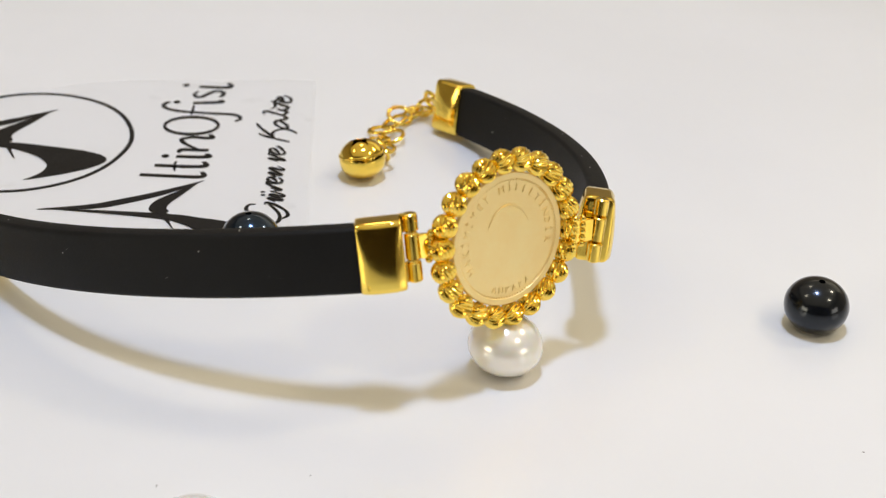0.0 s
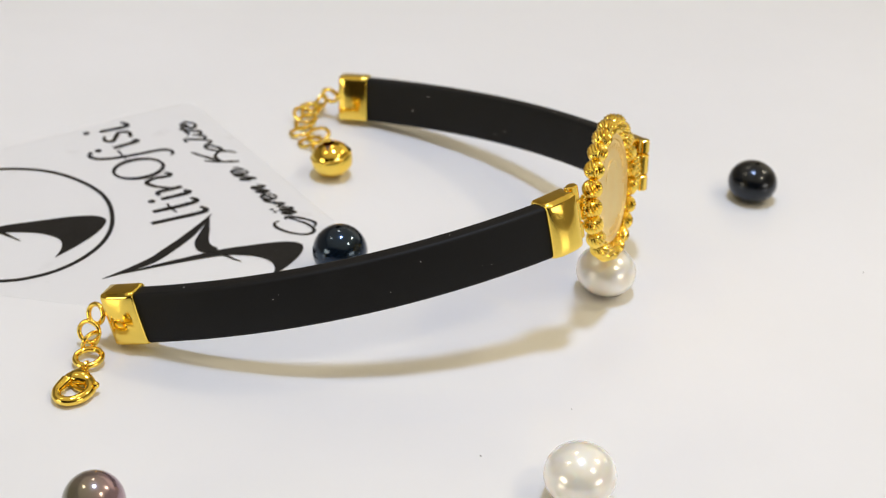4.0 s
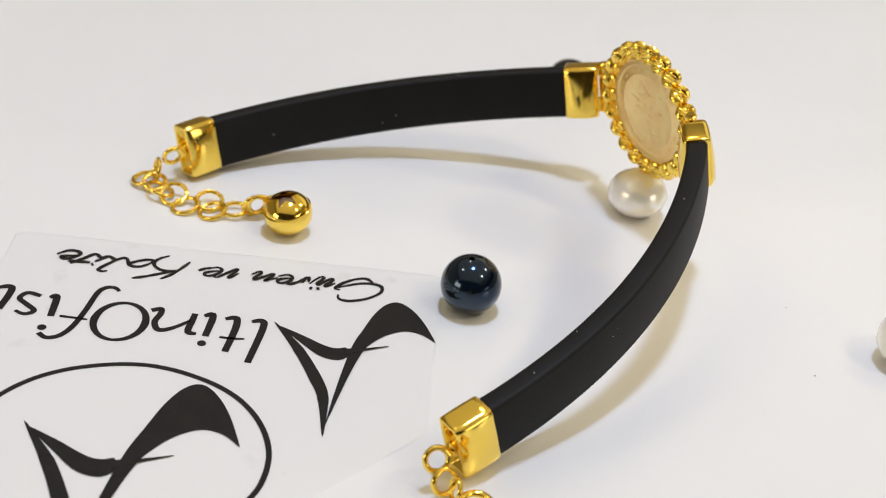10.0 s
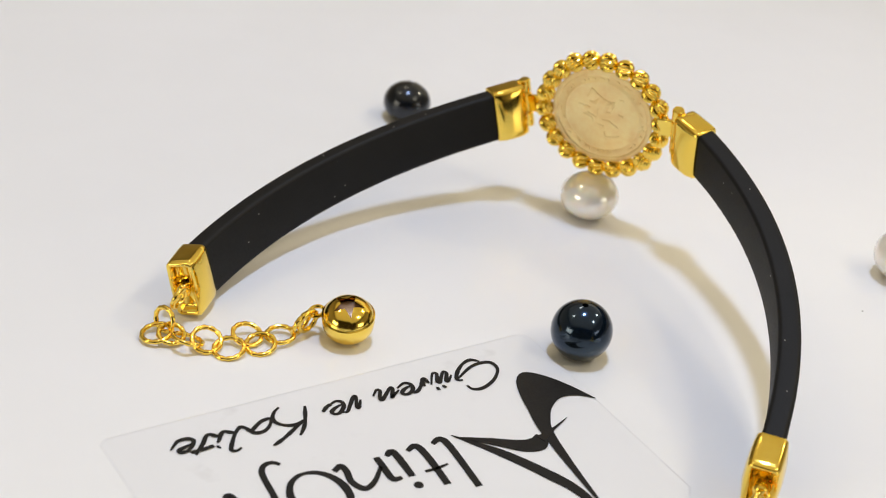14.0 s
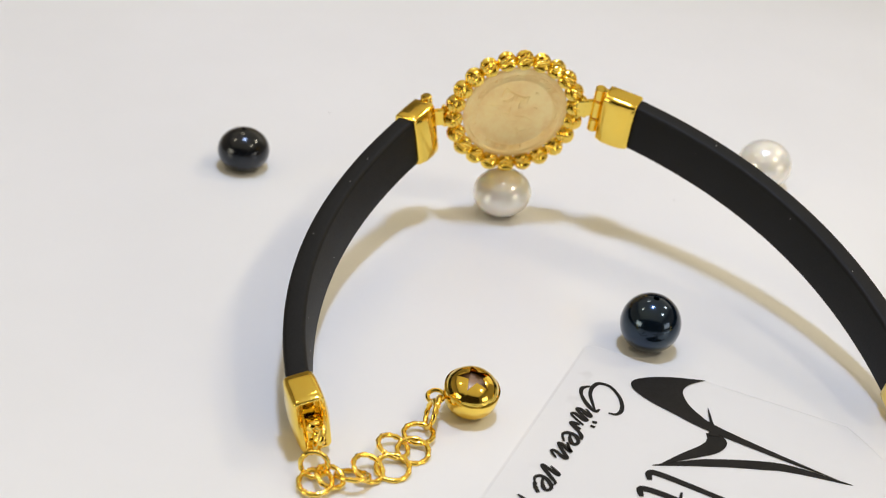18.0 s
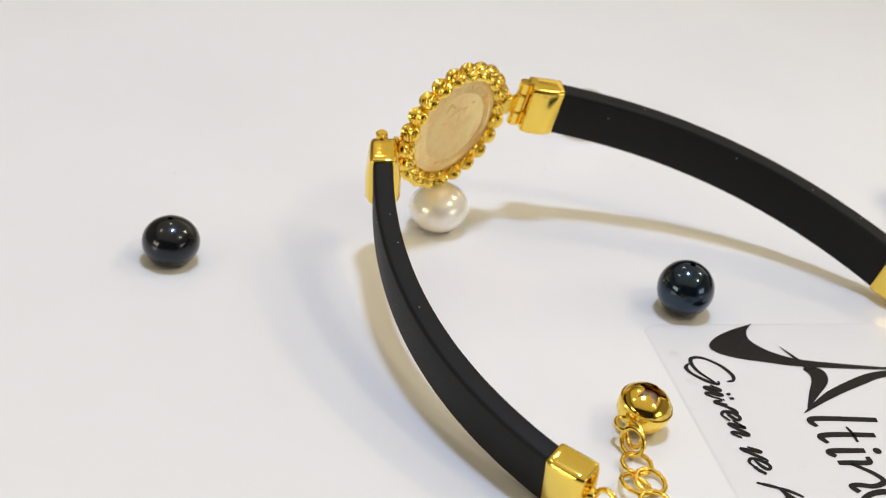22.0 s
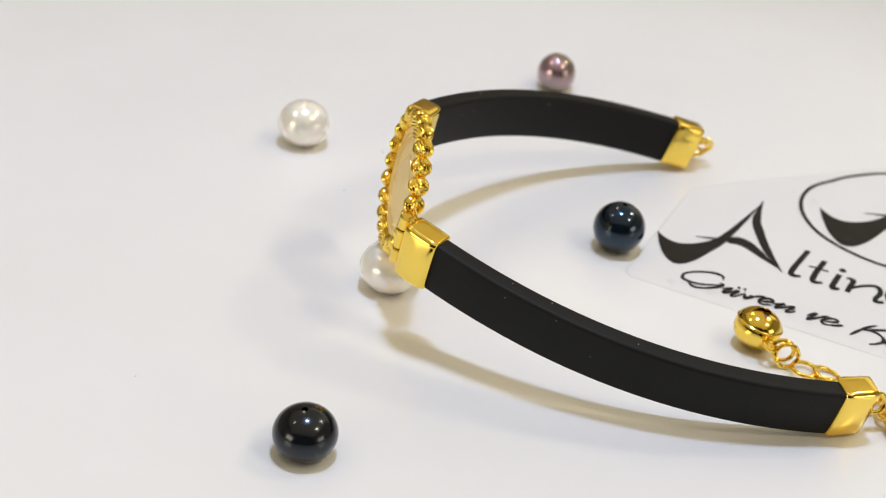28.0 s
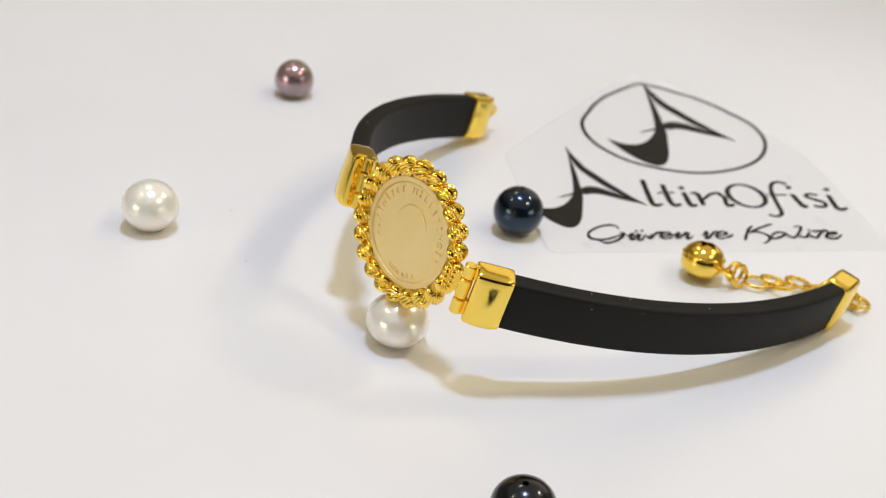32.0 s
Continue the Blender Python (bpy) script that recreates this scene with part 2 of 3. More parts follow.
# Never in view: made dark so gold and pearls mirror a dark side.
slab("wall_south", (5.2, 0.1, 2.7), (0, -2.55, 0.55), DARK_WALL, "dark brown plain wall, unseen, kept dark for reflections")
slab("wall_east", (0.1, 5.0, 2.7), (2.55, 0, 0.55), PLASTER, "plain warm plaster wall")
slab("wall_west", (0.1, 5.0, 2.7), (-2.55, 0, 0.55), PLASTER, "plain warm plaster wall")


def build_table():
    table = thing("table", (0, 0, -0.775), "pale laminate display table under the turntable", "table")
    h = -0.775
    top = BASE - 0.022 - h
    bm = bmesh.new()
    box(bm, 1.3, 1.0, 0.03, pose(0, 0.1, top - 0.015), 0.004)
    part("tabletop", bm, LAMINATE, table)
    for x in (-0.58, 0.58):
        for y in (-0.33, 0.53):
            bm = bmesh.new()
            box(bm, 0.05, 0.05, top - 0.03, pose(x, y, (top - 0.03) / 2), 0.003)
            part("leg", bm, LAMINATE, table)


def build_turntable():
    t = thing("turntable", (0, 0, BASE - 0.022), "round glossy white display turntable", "turntable")
    bm = bmesh.new()
    r = 0.30
    profile = [(0, 0.022), (0.06, 0.022), (0.15, 0.022), (r - 0.003, 0.022), (r - 0.0009, 0.0211), (r, 0.019), (r, 0.013), (r - 0.002, 0.011), (0, 0.011)]
    lathe(bm, profile, Matrix.Identity(4), 96)
    part("disc", bm, WHITE, t, "glossy white disc")
    bm = bmesh.new()
    lathe(bm, [(0.10, 0.011), (0.10, 0.0), (0, 0.0)], Matrix.Identity(4), 48)
    part("foot", bm, LAMINATE, t, "grey round foot")
    return t


# ---- pearls ----


def build_pearl(name, x, y, width, height, mat, label, flat=0.12, hole=True, tilt=(0, 0)):
    """A button pearl, drilled through, with its base a little flattened."""
    t = thing(name, P(x, y, TOP), label, "pearl")
    r, h = width / 2 * U, height * U
    bm = bmesh.new()
    drill = 0.030 * U
    profile = [(0, h * 0.80), (drill * 0.9, h * 0.80)] if hole else []
    count = 22
    start = math.asin(drill / r) if hole else 0.0
    for k in range(count + 1):
        a = start + (math.pi - start) * k / count
        z = 0.5 + 0.5 * math.cos(a)
        profile.append((r * math.sin(a) if k < count else 0, h * (max(z, flat) - flat) / (1 - flat)))
    if hole:
        profile[2] = (drill, profile[2][1])
    turn = pose(0, 0, h / 2, *tilt) @ pose(0, 0, -h / 2)
    lathe(bm, profile, turn, 56)
    deep = min(v.co.z for v in bm.verts)
    for v in bm.verts:
        v.co.z -= deep
    bmesh.ops.recalc_face_normals(bm, faces=bm.faces)
    part("nacre", bm, mat, t, smooth=60)
    if hole:
        bm = bmesh.new()
        lathe(bm, [(0, h * 0.83), (drill * 0.97, h * 0.83), (drill * 0.97, h * 0.90)], Matrix.Translation((0, 0, -deep)) @ turn, 20)
        part("drill_hole", bm, DARK_HOLE, t, "dark drilled hole")
    return t


# ---- label sheet ----


def flat_shape(bm, outline, z, thick):
    """A thin plate with the given outline of (x, y), counter-clockwise or not."""
    low = [bm.verts.new((x, y, z)) for x, y in outline]
    f = bm.faces.new(low)
    up = bmesh.ops.extrude_face_region(bm, geom=[f])
    bmesh.ops.translate(bm, verts=[v for v in up["geom"] if isinstance(v, bmesh.types.BMVert)], vec=(0, 0, thick))
    bmesh.ops.triangulate(bm, faces=[f for f in bm.faces if len(f.verts) > 4])
    bmesh.ops.recalc_face_normals(bm, faces=bm.faces)


def smooth_line(corners, steps=7):
    """A Catmull-Rom curve through control points."""
    out, n = [], len(corners)
    for i in range(n - 1):
        p0, p1, p2, p3 = (Vector(corners[min(max(j, 0), n - 1)]) for j in (i - 1, i, i + 1, i + 2))
        for k in range(steps):
            s = k / steps
            out.append(0.5 * (2 * p1 + (p2 - p0) * s + (2 * p0 - 5 * p1 + 4 * p2 - p3) * s * s + (3 * p1 - p0 - 3 * p2 + p3) * s ** 3))
    return out + [Vector(corners[-1])]


INK_Z, INK_H = 0.0015, 0.0035


def stroke(bm, corners, wide, steps=6, z=None):
    """A pen stroke whose width follows the list wide."""
    line = smooth_line(corners, steps)
    n = len(line)
    left, right = [], []
    for i, p in enumerate(line):
        d = (line[min(i + 1, n - 1)] - line[max(i - 1, 0)]).normalized()
        s = i / (n - 1) * (len(wide) - 1)
        k = min(int(s), len(wide) - 2)
        w = (wide[k] + (wide[k + 1] - wide[k]) * (s - k)) / 2
        left.append(p + Vector((-d.y, d.x)) * w)
        right.append(p - Vector((-d.y, d.x)) * w)
    z = INK_Z if z is None else z
    rows = [[bm.verts.new((q.x * U, q.y * U, zz * U)) for q in side] for side, zz in ((left, z), (left, z + INK_H), (right, z + INK_H), (right, z))]
    for a, b in zip(rows, rows[1:]):
        for i in range(n - 1):
            bm.faces.new((a[i], a[i + 1], b[i + 1], b[i]))
    for i in (0, n - 1):
        bm.faces.new([r[i] for r in rows])
    bmesh.ops.recalc_face_normals(bm, faces=bm.faces)


def winged_mark(size, ox, oy, rise):
    """The printed mark: a sharp arch with a broad swept foot; rise makes the foot shallower."""
    def at(pts):
        return [(ox + x * size, oy + y * size) for x, y in pts]

    def foot(pts):
        return at([(x + 0.15 * rise * max(0.0, 0.2 - x), y + rise * max(0.0, 0.2 - y)) for x, y in pts])

    bm = bmesh.new()
    stroke(bm, at([(0.82, 1.50), (0.88, 0.98), (0.98, 0.70), (1.20, 0.27), (1.48, -0.13)]), [w * size for w in (0.005, 0.10, 0.12, 0.10, 0.004)], z=INK_Z)
    stroke(bm, at([(1.43, -0.07), (1.20, 0.09), (0.98, 0.25), (0.84, 0.28), (0.74, 0.20)]), [w * size for w in (0.004, 0.09, 0.16, 0.19, 0.10)], z=INK_Z + 0.002)
    outer = smooth_line(foot([(0.82, 1.36), (0.79, 0.83), (0.72, 0.15), (0.64, -0.20), (0.56, -0.50), (0.46, -0.70), (0.34, -0.755), (0.20, -0.63), (0.07, -0.40), (-0.05, -0.09)]))
    inner = smooth_line(foot([(-0.05, -0.09), (0.09, -0.21), (0.25, -0.24), (0.41, -0.14), (0.53, 0.02), (0.61, 0.20), (0.70, 0.62), (0.82, 1.36)]))
    flat_shape(bm, [(p.x * U, p.y * U) for p in outer[:-1] + inner[:-1]], (INK_Z + 0.004) * U, INK_H * U)
    stroke(bm, at([(0.78, 0.24), (0.58, 0.16), (0.38, 0.075)]), [w * size for w in (0.10, 0.03, 0.004)], z=INK_Z + 0.006)
    return bm


def ring_mark():
    """A round outline drawn up into a point."""
    bm = bmesh.new()
    line = []
    shape = ((0, 1.60), (10, 1.47), (19, 1.37), (40, 1.25), (60, 1.20), (80, 1.26), (100, 1.28), (135, 1.28), (160, 1.26), (180, 1.27))
    for k in range(97):
        a = -180 + 360 * k / 96
        r = float(np.interp(abs(a), [q for q, _ in shape], [q for _, q in shape]))
        line.append((2.485 + r * math.sin(math.radians(a)), 2.03 + r * math.cos(math.radians(a))))
    stroke(bm, line, [0.05, 0.05], 1)
    return bm


def lift_edge(bm):
    """The film's edge curls up a little against the pearl beside it."""
    for v in bm.verts:
        x, y = v.co.x / U, v.co.y / U
        v.co.z += 0.012 * U * math.exp(-((y + 0.72) / 0.42) ** 2) * math.exp(-max(0.0, x + 0.08) / 0.10)


def build_label_sheet():
    sheet = thing("label_sheet", P(0.475, 2.759, TOP), "clear label sheet with black print lying on the turntable", "label")
    sheet.rotation_euler = (0, 0, radians(17.24))
    lift = 0.008
    bm = bmesh.new()
    corners = [(0.02, -1.27), (4.20, -1.27), (4.27, -1.20), (4.20, 1.10), (4.10, 1.60), (2.90, 3.70), (2.45, 3.92), (2.00, 3.55), (0.10, 1.50), (-0.06, 1.30), (-0.06, -1.18)]
    flat_shape(bm, [(x * U, y * U) for x, y in corners], 0, (lift - 0.002) * U)
    for v in bm.verts:
        if v.co.z > 0:
            v.co.x += (2.1 * U - v.co.x) * 0.012
            v.co.y += (1.2 * U - v.co.y) * 0.012
    for x in (-0.02, 0.04, 0.10, 0.17, 0.26, 0.38, 0.55):
        bmesh.ops.bisect_plane(bm, geom=bm.verts[:] + bm.edges[:] + bm.faces[:], plane_co=(x * U, 0, 0), plane_no=(1, 0, 0))
    for k in range(13):
        bmesh.ops.bisect_plane(bm, geom=bm.verts[:] + bm.edges[:] + bm.faces[:], plane_co=(0, (-1.2 + 0.1 * k) * U, 0), plane_no=(0, 1, 0))
    lift_edge(bm)
    part("film", bm, FILM, sheet, "clear satin film with rounded corners", smooth=0)

    def printed(name, bm, label=""):
        lift_edge(bm)
        ob = part(name, bm, INK, sheet, label, smooth=0)
        ob.location = (0, 0, lift * U)

    printed("winged_mark", winged_mark(1.0, 0.0, 0.0, 0.085), "black printed winged mark")
    printed("winged_mark", winged_mark(1.19, 1.535, 1.865, 0.0), "large black printed winged mark")
    printed("ring_mark", ring_mark(), "black printed pointed ring")
    bars = [
        ([(1.69, -0.09), (1.60, -0.12), (1.57, 0.0), (1.62, 0.56)], 0.07), ([(1.94, -0.09), (1.84, -0.12), (1.82, 0.06), (1.85, 0.43)], 0.07),
        ([(1.71, 0.20), (1.82, 0.215), (1.94, 0.21)], 0.03), ([(2.14, -0.10), (2.06, -0.12), (2.07, 0.22)], 0.07), ([(2.16, 0.20), (2.24, 0.18), (2.235, 0.0), (2.23, -0.12)], 0.065),
        ([(2.25, 0.0), (2.39, 0.15), (2.51, 0.20), (2.57, 0.08), (2.545, -0.06), (2.56, -0.14), (2.64, -0.10)], 0.06),
        ([(3.01, -0.36), (3.06, -0.41), (3.14, -0.40), (3.20, -0.30), (3.23, -0.02), (3.275, 0.27), (3.35, 0.45), (3.46, 0.51), (3.55, 0.45)], 0.055),
        ([(3.18, 0.16), (3.44, 0.15)], 0.03), ([(3.61, -0.13), (3.55, -0.15), (3.52, 0.17)], 0.07),
        ([(3.86, 0.14), (3.76, 0.18), (3.69, 0.11), (3.80, 0.01), (3.88, -0.07), (3.83, -0.17), (3.70, -0.14)], 0.055),
        ([(4.13, -0.20), (4.04, -0.24), (3.99, -0.18), (4.01, 0.14)], 0.07),
    ]
    for line, wide in bars:
        bm = bmesh.new()
        stroke(bm, line, [wide * 0.6, wide, wide, wide * 0.9])
        printed("bar", bm)
    for x, y in ((2.08, 0.34), (3.545, 0.36), (4.05, 0.30)):
        bm = bmesh.new()
        lathe(bm, [(0, 0.0015 * U), (0.042 * U, 0.0015 * U), (0.042 * U, 0.005 * U), (0, 0.005 * U)], Matrix.Translation((x * U, y * U, 0)), 20)
        printed("dot", bm)
    bm = bmesh.new()
    stroke(bm, [(2.885 + 0.235 * math.cos(a), 0.13 + 0.305 * math.sin(a)) for a in (math.radians(10 * k) for k in range(37))], [0.075, 0.035, 0.075, 0.035, 0.075], 1)
    printed("oval", bm)
    # slogan: a slanted pen script, letter by letter
    first_word = [
        [(0.95, -0.71), (0.93, -0.64), (0.83, -0.62), (0.67, -0.69), (0.545, -0.82), (0.545, -0.935), (0.64, -0.97), (0.765, -0.95), (0.895, -0.88), (0.97, -0.835)],
        [(0.635, -0.995), (0.705, -1.05), (0.81, -1.02), (0.925, -0.925), (0.99, -0.825), (0.94, -0.80)],
        [(1.00, -0.91), (1.07, -0.84), (1.09, -0.85), (1.03, -0.95), (1.05, -0.98), (1.12, -0.90), (1.16, -0.85), (1.17, -0.88), (1.12, -0.98), (1.16, -0.99), (1.25, -0.85)],
        [(1.14, -0.78), (1.17, -0.77)],
        [(1.21, -0.77), (1.24, -0.77)],
        [(1.26, -0.88), (1.27, -0.96), (1.30, -0.93), (1.32, -0.85)],
        [(1.28, -0.96), (1.35, -0.87), (1.42, -0.81), (1.47, -0.80)],
        [(1.44, -0.905), (1.50, -0.89), (1.56, -0.85), (1.55, -0.81), (1.50, -0.81), (1.44, -0.86), (1.43, -0.93), (1.48, -0.965), (1.57, -0.92)],
        [(1.57, -0.89), (1.65, -0.84), (1.68, -0.82), (1.62, -0.92), (1.63, -0.95), (1.72, -0.87), (1.78, -0.82), (1.79, -0.85), (1.74, -0.94), (1.76, -0.97), (1.83, -0.90)],
    ]
    second_word = [
        [(1.96, -0.90), (2.02, -0.81), (2.04, -0.82), (1.98, -0.95), (2.00, -0.96), (2.08, -0.87), (2.15, -0.79), (2.19, -0.80)],
        [(2.15, -0.905), (2.22, -0.88), (2.28, -0.84), (2.27, -0.80), (2.22, -0.80), (2.15, -0.86), (2.13, -0.93), (2.18, -0.965), (2.26, -0.93)],
        [(2.24, -0.94), (2.29, -0.92), (2.35, -0.87)],
    ]
    third_word = [
        [(2.46, -1.01), (2.53, -0.86), (2.60, -0.74), (2.68, -0.65)],
        [(2.95, -0.61), (2.84, -0.66), (2.72, -0.73), (2.57, -0.82)],
        [(2.56, -0.83), (2.65, -0.80), (2.73, -0.82), (2.79, -0.88), (2.80, -0.95), (2.75, -1.03), (2.68, -1.08)],
        [(2.80, -0.96), (2.84, -0.97), (2.92, -0.95), (3.00, -0.89), (3.04, -0.85), (2.99, -0.82), (2.92, -0.83), (2.85, -0.89), (2.82, -0.95)],
        [(2.95, -0.94), (3.03, -0.87), (3.05, -0.88), (3.07, -0.92)],
        [(3.03, -0.86), (3.07, -0.93), (3.11, -0.95), (3.17, -0.90), (3.23, -0.82), (3.28, -0.74), (3.30, -0.69), (3.26, -0.67), (3.21, -0.69)],
        [(3.17, -0.90), (3.21, -0.92), (3.25, -0.95), (3.29, -0.93), (3.34, -0.86), (3.37, -0.83)],
        [(3.37, -0.78), (3.39, -0.77)],
        [(3.30, -0.91), (3.34, -0.92), (3.38, -0.96), (3.42, -0.95), (3.48, -0.87), (3.54, -0.81), (3.59, -0.75)],
        [(3.62, -0.795), (3.52, -0.795), (3.41, -0.805)],
        [(3.57, -0.90), (3.63, -0.885), (3.70, -0.86), (3.69, -0.825), (3.63, -0.83), (3.57, -0.88), (3.54, -0.94), (3.58, -0.98), (3.66, -0.98), (3.71, -0.94), (3.76, -0.89)],
    ]
    for word in (first_word, second_word, third_word):
        bm = bmesh.new()
        for k, line in enumerate(word):
            heavy = 0.043 if len(line) > 2 else 0.050
            thin = 0.018 if len(line) > 3 else 0.036
            stroke(bm, line, [thin, heavy, heavy * 0.72, heavy, heavy * 0.8, thin], z=INK_Z + 0.0005 * k)
        printed("slogan_word", bm, "slanted black printed word in pen script")
    return sheet


# ---- bracelet ----
ORIGIN = P(1.3, 1.3, TOP)


class Strap:
    """One curved band: from its open end to the hinge, bowed outwards."""

    def __init__(self, a, b, bow, sag, lean, skew, turned):
        self.a, self.b, self.bow, self.sag, self.skew, self.turned = Vector(a), Vector(b), bow, sag, skew, turned
        self.e = (self.b - self.a).normalized()
        self.q = Vector((0.164, 0.156, 0.974)).cross(self.e).normalized()
        self.n = self.e.cross(self.q)
        c, s = math.cos(lean), math.sin(lean)
        self.q, self.n = self.q * c + self.n * s, self.n * c - self.q * s
        self.len = (self.b - self.a).length

    def place(self, s):
        k = 4 * s * (1 - s) * (1 + self.skew * (s - 0.5))
        return self.a + self.e * self.len * s + self.q * self.bow * k - self.n * self.sag * k

    def axes(self, s):
        t = (self.place(s + 0.001) - self.place(s - 0.001)).normalized()
        # the sleeves sit slightly turned on the band's ends
        if s <= 0 or s >= 1:
            t = Matrix.Rotation(radians(self.turned[0 if s <= 0 else 1]), 3, self.n) @ t
        side = self.n.cross(t).normalized()
        return t, side, t.cross(side)

    def matrix(self, s, along=0.0, up=0.0):
        t, side, n = self.axes(s)
        return frame_matrix(self.place(s) * U + t * along * U + n * up * U - ORIGIN, t, side, n)


LEFT = Strap((-0.582, 4.088, 0.135), (-1.380, 0.318, 1.050), -0.412, -0.030, 0.008, 0.0, (0, 8))
RIGHT = Strap((3.812, 0.698, 0.062), (0.407, -1.265, 0.737), 0.402, 0.000, -0.200, -0.095, (9, 0))
THICK, HIGH, DEEP = 0.205, 0.525, 0.028


def build_strap(strap, parent):
    bm = bmesh.new()
    rows = []
    corner = []
    r = 0.042
    for cx, cy, a0 in ((THICK / 2 - r, HIGH - r, 0), (-THICK / 2 + r, HIGH - r, 90), (-THICK / 2 + r, r - DEEP, 180), (THICK / 2 - r, r - DEEP, 270)):
        for k in range(5):
            a = math.radians(a0 + 22.5 * k)
            corner.append((cx + r * math.cos(a), cy + r * math.sin(a)))
    for k in range(61):
        s = -0.03 + 1.06 * k / 60
        m = strap.matrix(s)
        rows.append([bm.verts.new(m @ Vector((0, x * U, y * U))) for x, y in corner])
    n = len(corner)
    for a, b in zip(rows, rows[1:]):
        for k in range(n):
            bm.faces.new((a[k], a[(k + 1) % n], b[(k + 1) % n], b[k]))
    bm.faces.new(rows[0])
    bm.faces.new(rows[-1])
    bmesh.ops.recalc_face_normals(bm, faces=bm.faces)
    band = part("strap", bm, RUBBER, parent, "matt black rubber band", smooth=50)
    bm = bmesh.new()
    for _ in range(9):
        s, high = random.uniform(0.05, 0.95), random.uniform(0.05, 0.48)
        side = random.choice((-1, 1)) * (THICK / 2 + 0.001)
        grit = random.uniform(0.003, 0.0065) * U
        bmesh.ops.create_icosphere(bm, subdivisions=1, radius=grit, matrix=strap.matrix(s) @ Matrix.Translation((0, side * U, high * U)) @ Matrix.Diagonal((1.0, 0.4, random.uniform(0.4, 1.0), 1)))
    for _ in range(3):
        bmesh.ops.create_icosphere(bm, subdivisions=1, radius=0.006 * U, matrix=strap.matrix(random.uniform(0.05, 0.95)) @ Matrix.Translation((0, random.uniform(-0.05, 0.05) * U, (HIGH + 0.001) * U)))
    tagged(part("lint", bm, DUST, band, "specks of pale lint"), kind="stuff")
    return band


def sleeve_ring(bm, m, x, inset, bulge, belly):
    """One rounded rectangle round a sleeve, its broad sides slightly domed, most at the height belly."""
    wide, high, r = 0.1320 - inset, 0.2925 - inset, max(0.012, 0.05 - inset)
    pts = []
    for cy, cz, a0 in ((wide - r, high - r, 0), (-wide + r, high - r, 90), (-wide + r, -high + r, 180), (wide - r, -high + r, 270)):
        for k in range(6):
            a = math.radians(a0 + 18 * k)
            pts.append((cy + r * math.cos(a), cz + r * math.sin(a)))
        side = 1 if a0 in (90, 270) else 0
        if side:
            sign = -1 if a0 == 90 else 1
            for k in range(1, 8):
                z = (high - r) * (1 - 2 * k / 8) * (1 if a0 == 90 else -1)
                pts.append((sign * wide, z))
    row = []
    for y, z in pts:
        dome = bulge * max(0.0, 1 - ((z - belly) / (high - belly)) ** 2)
        row.append(bm.verts.new(m @ (Vector((x, y + math.copysign(dome, y), z)) * U)))
    return row


def build_cap(strap, s, along, parent, name, label, hollow):
    """A folded gold sleeve over the band's end; a hollow one shows its recessed end."""
    bm = bmesh.new()
    m = strap.matrix(s, along, HIGH / 2)
    if hollow:
        sections = [(-0.105, 0.085, 0), (-0.13, 0.060, 0), (-0.172, 0.048, 0.001), (-0.184, 0.036, 0.003), (-0.187, 0.024, 0.006), (-0.183, 0.010, 0.009), (-0.172, 0.002, 0.011)]
    else:
        sections = [(-0.185, 0.050, 0), (-0.186, 0.022, 0.006), (-0.181, 0.008, 0.009), (-0.168, 0.001, 0.011)]
    sections += [(-0.10, 0, 0.032), (0, 0, 0.036), (0.10, 0, 0.032), (0.168, 0.001, 0.011), (0.181, 0.008, 0.009), (0.186, 0.020, 0.006), (0.185, 0.050, 0)]
    belly, swell = (0.0, 1.0) if hollow else (-0.15, 1.45)
    rows = [sleeve_ring(bm, m, x, inset, bulge * swell, belly) for x, inset, bulge in sections]
    n = len(rows[0])
    for a, b in zip(rows, rows[1:]):
        for k in range(n):
            bm.faces.new((a[k], a[(k + 1) % n], b[(k + 1) % n], b[k]))
    bm.faces.new(rows[0])
    bm.faces.new(rows[-1])
    bmesh.ops.recalc_face_normals(bm, faces=bm.faces)
    return part(name, bm, GOLD, parent, label, smooth=50)


def torus(parent, name, centre, normal, radius, wire, squash=1.0, spin=0.0, label="", lump=0.05):
    bm = bmesh.new()
    tube(bm, ring_points(P(*centre) - ORIGIN, Vector(normal).normalized(), radius * U, 30, squash, spin), wire * U, 10, True, lump)
    return part(name, bm, GOLD, parent, label, smooth=60)


COIN_AT, COIN_N = Vector((-0.588, -0.690, 1.245)), Vector((-0.620, -0.765, 0.176)).normalized()


def bead_mesh():
    """A small ball with a hole at each pole and slanted diamond-cut grooves."""
    bm = bmesh.new()
    steps, rings, r, cuts = 68, 14, 0.1065 * U, 17
    rows = []
    for i in range(rings + 1):
        a = math.pi * (0.09 + 0.82 * i / rings)
        row = []
        for k in range(steps):
            w = 2 * math.pi * k / steps + 1.15 * i / rings
            phase = k * cuts / steps % 1.0
            groove = (1 - abs(phase - 0.5) / 0.5) * math.sin(a) ** 0.7
            d = r * (1.0 - 0.12 * groove)
            row.append(bm.verts.new((d * math.sin(a) * math.cos(w), d * math.sin(a) * math.sin(w), r * 0.97 * math.cos(a))))
        rows.append(row)
    for a, b in zip(rows, rows[1:]):
        for k in range(steps):
            j = (k + 1) % steps
            bm.faces.new((a[k], a[j], b[j], b[k]))
    bm.faces.new(rows[0])
    bm.faces.new(rows[-1])
    bmesh.ops.recalc_face_normals(bm, faces=bm.faces)
    me = bpy.data.meshes.new("bead")
    bm.to_mesh(me)
    bm.free()
    me.materials.append(GOLD)
    return me


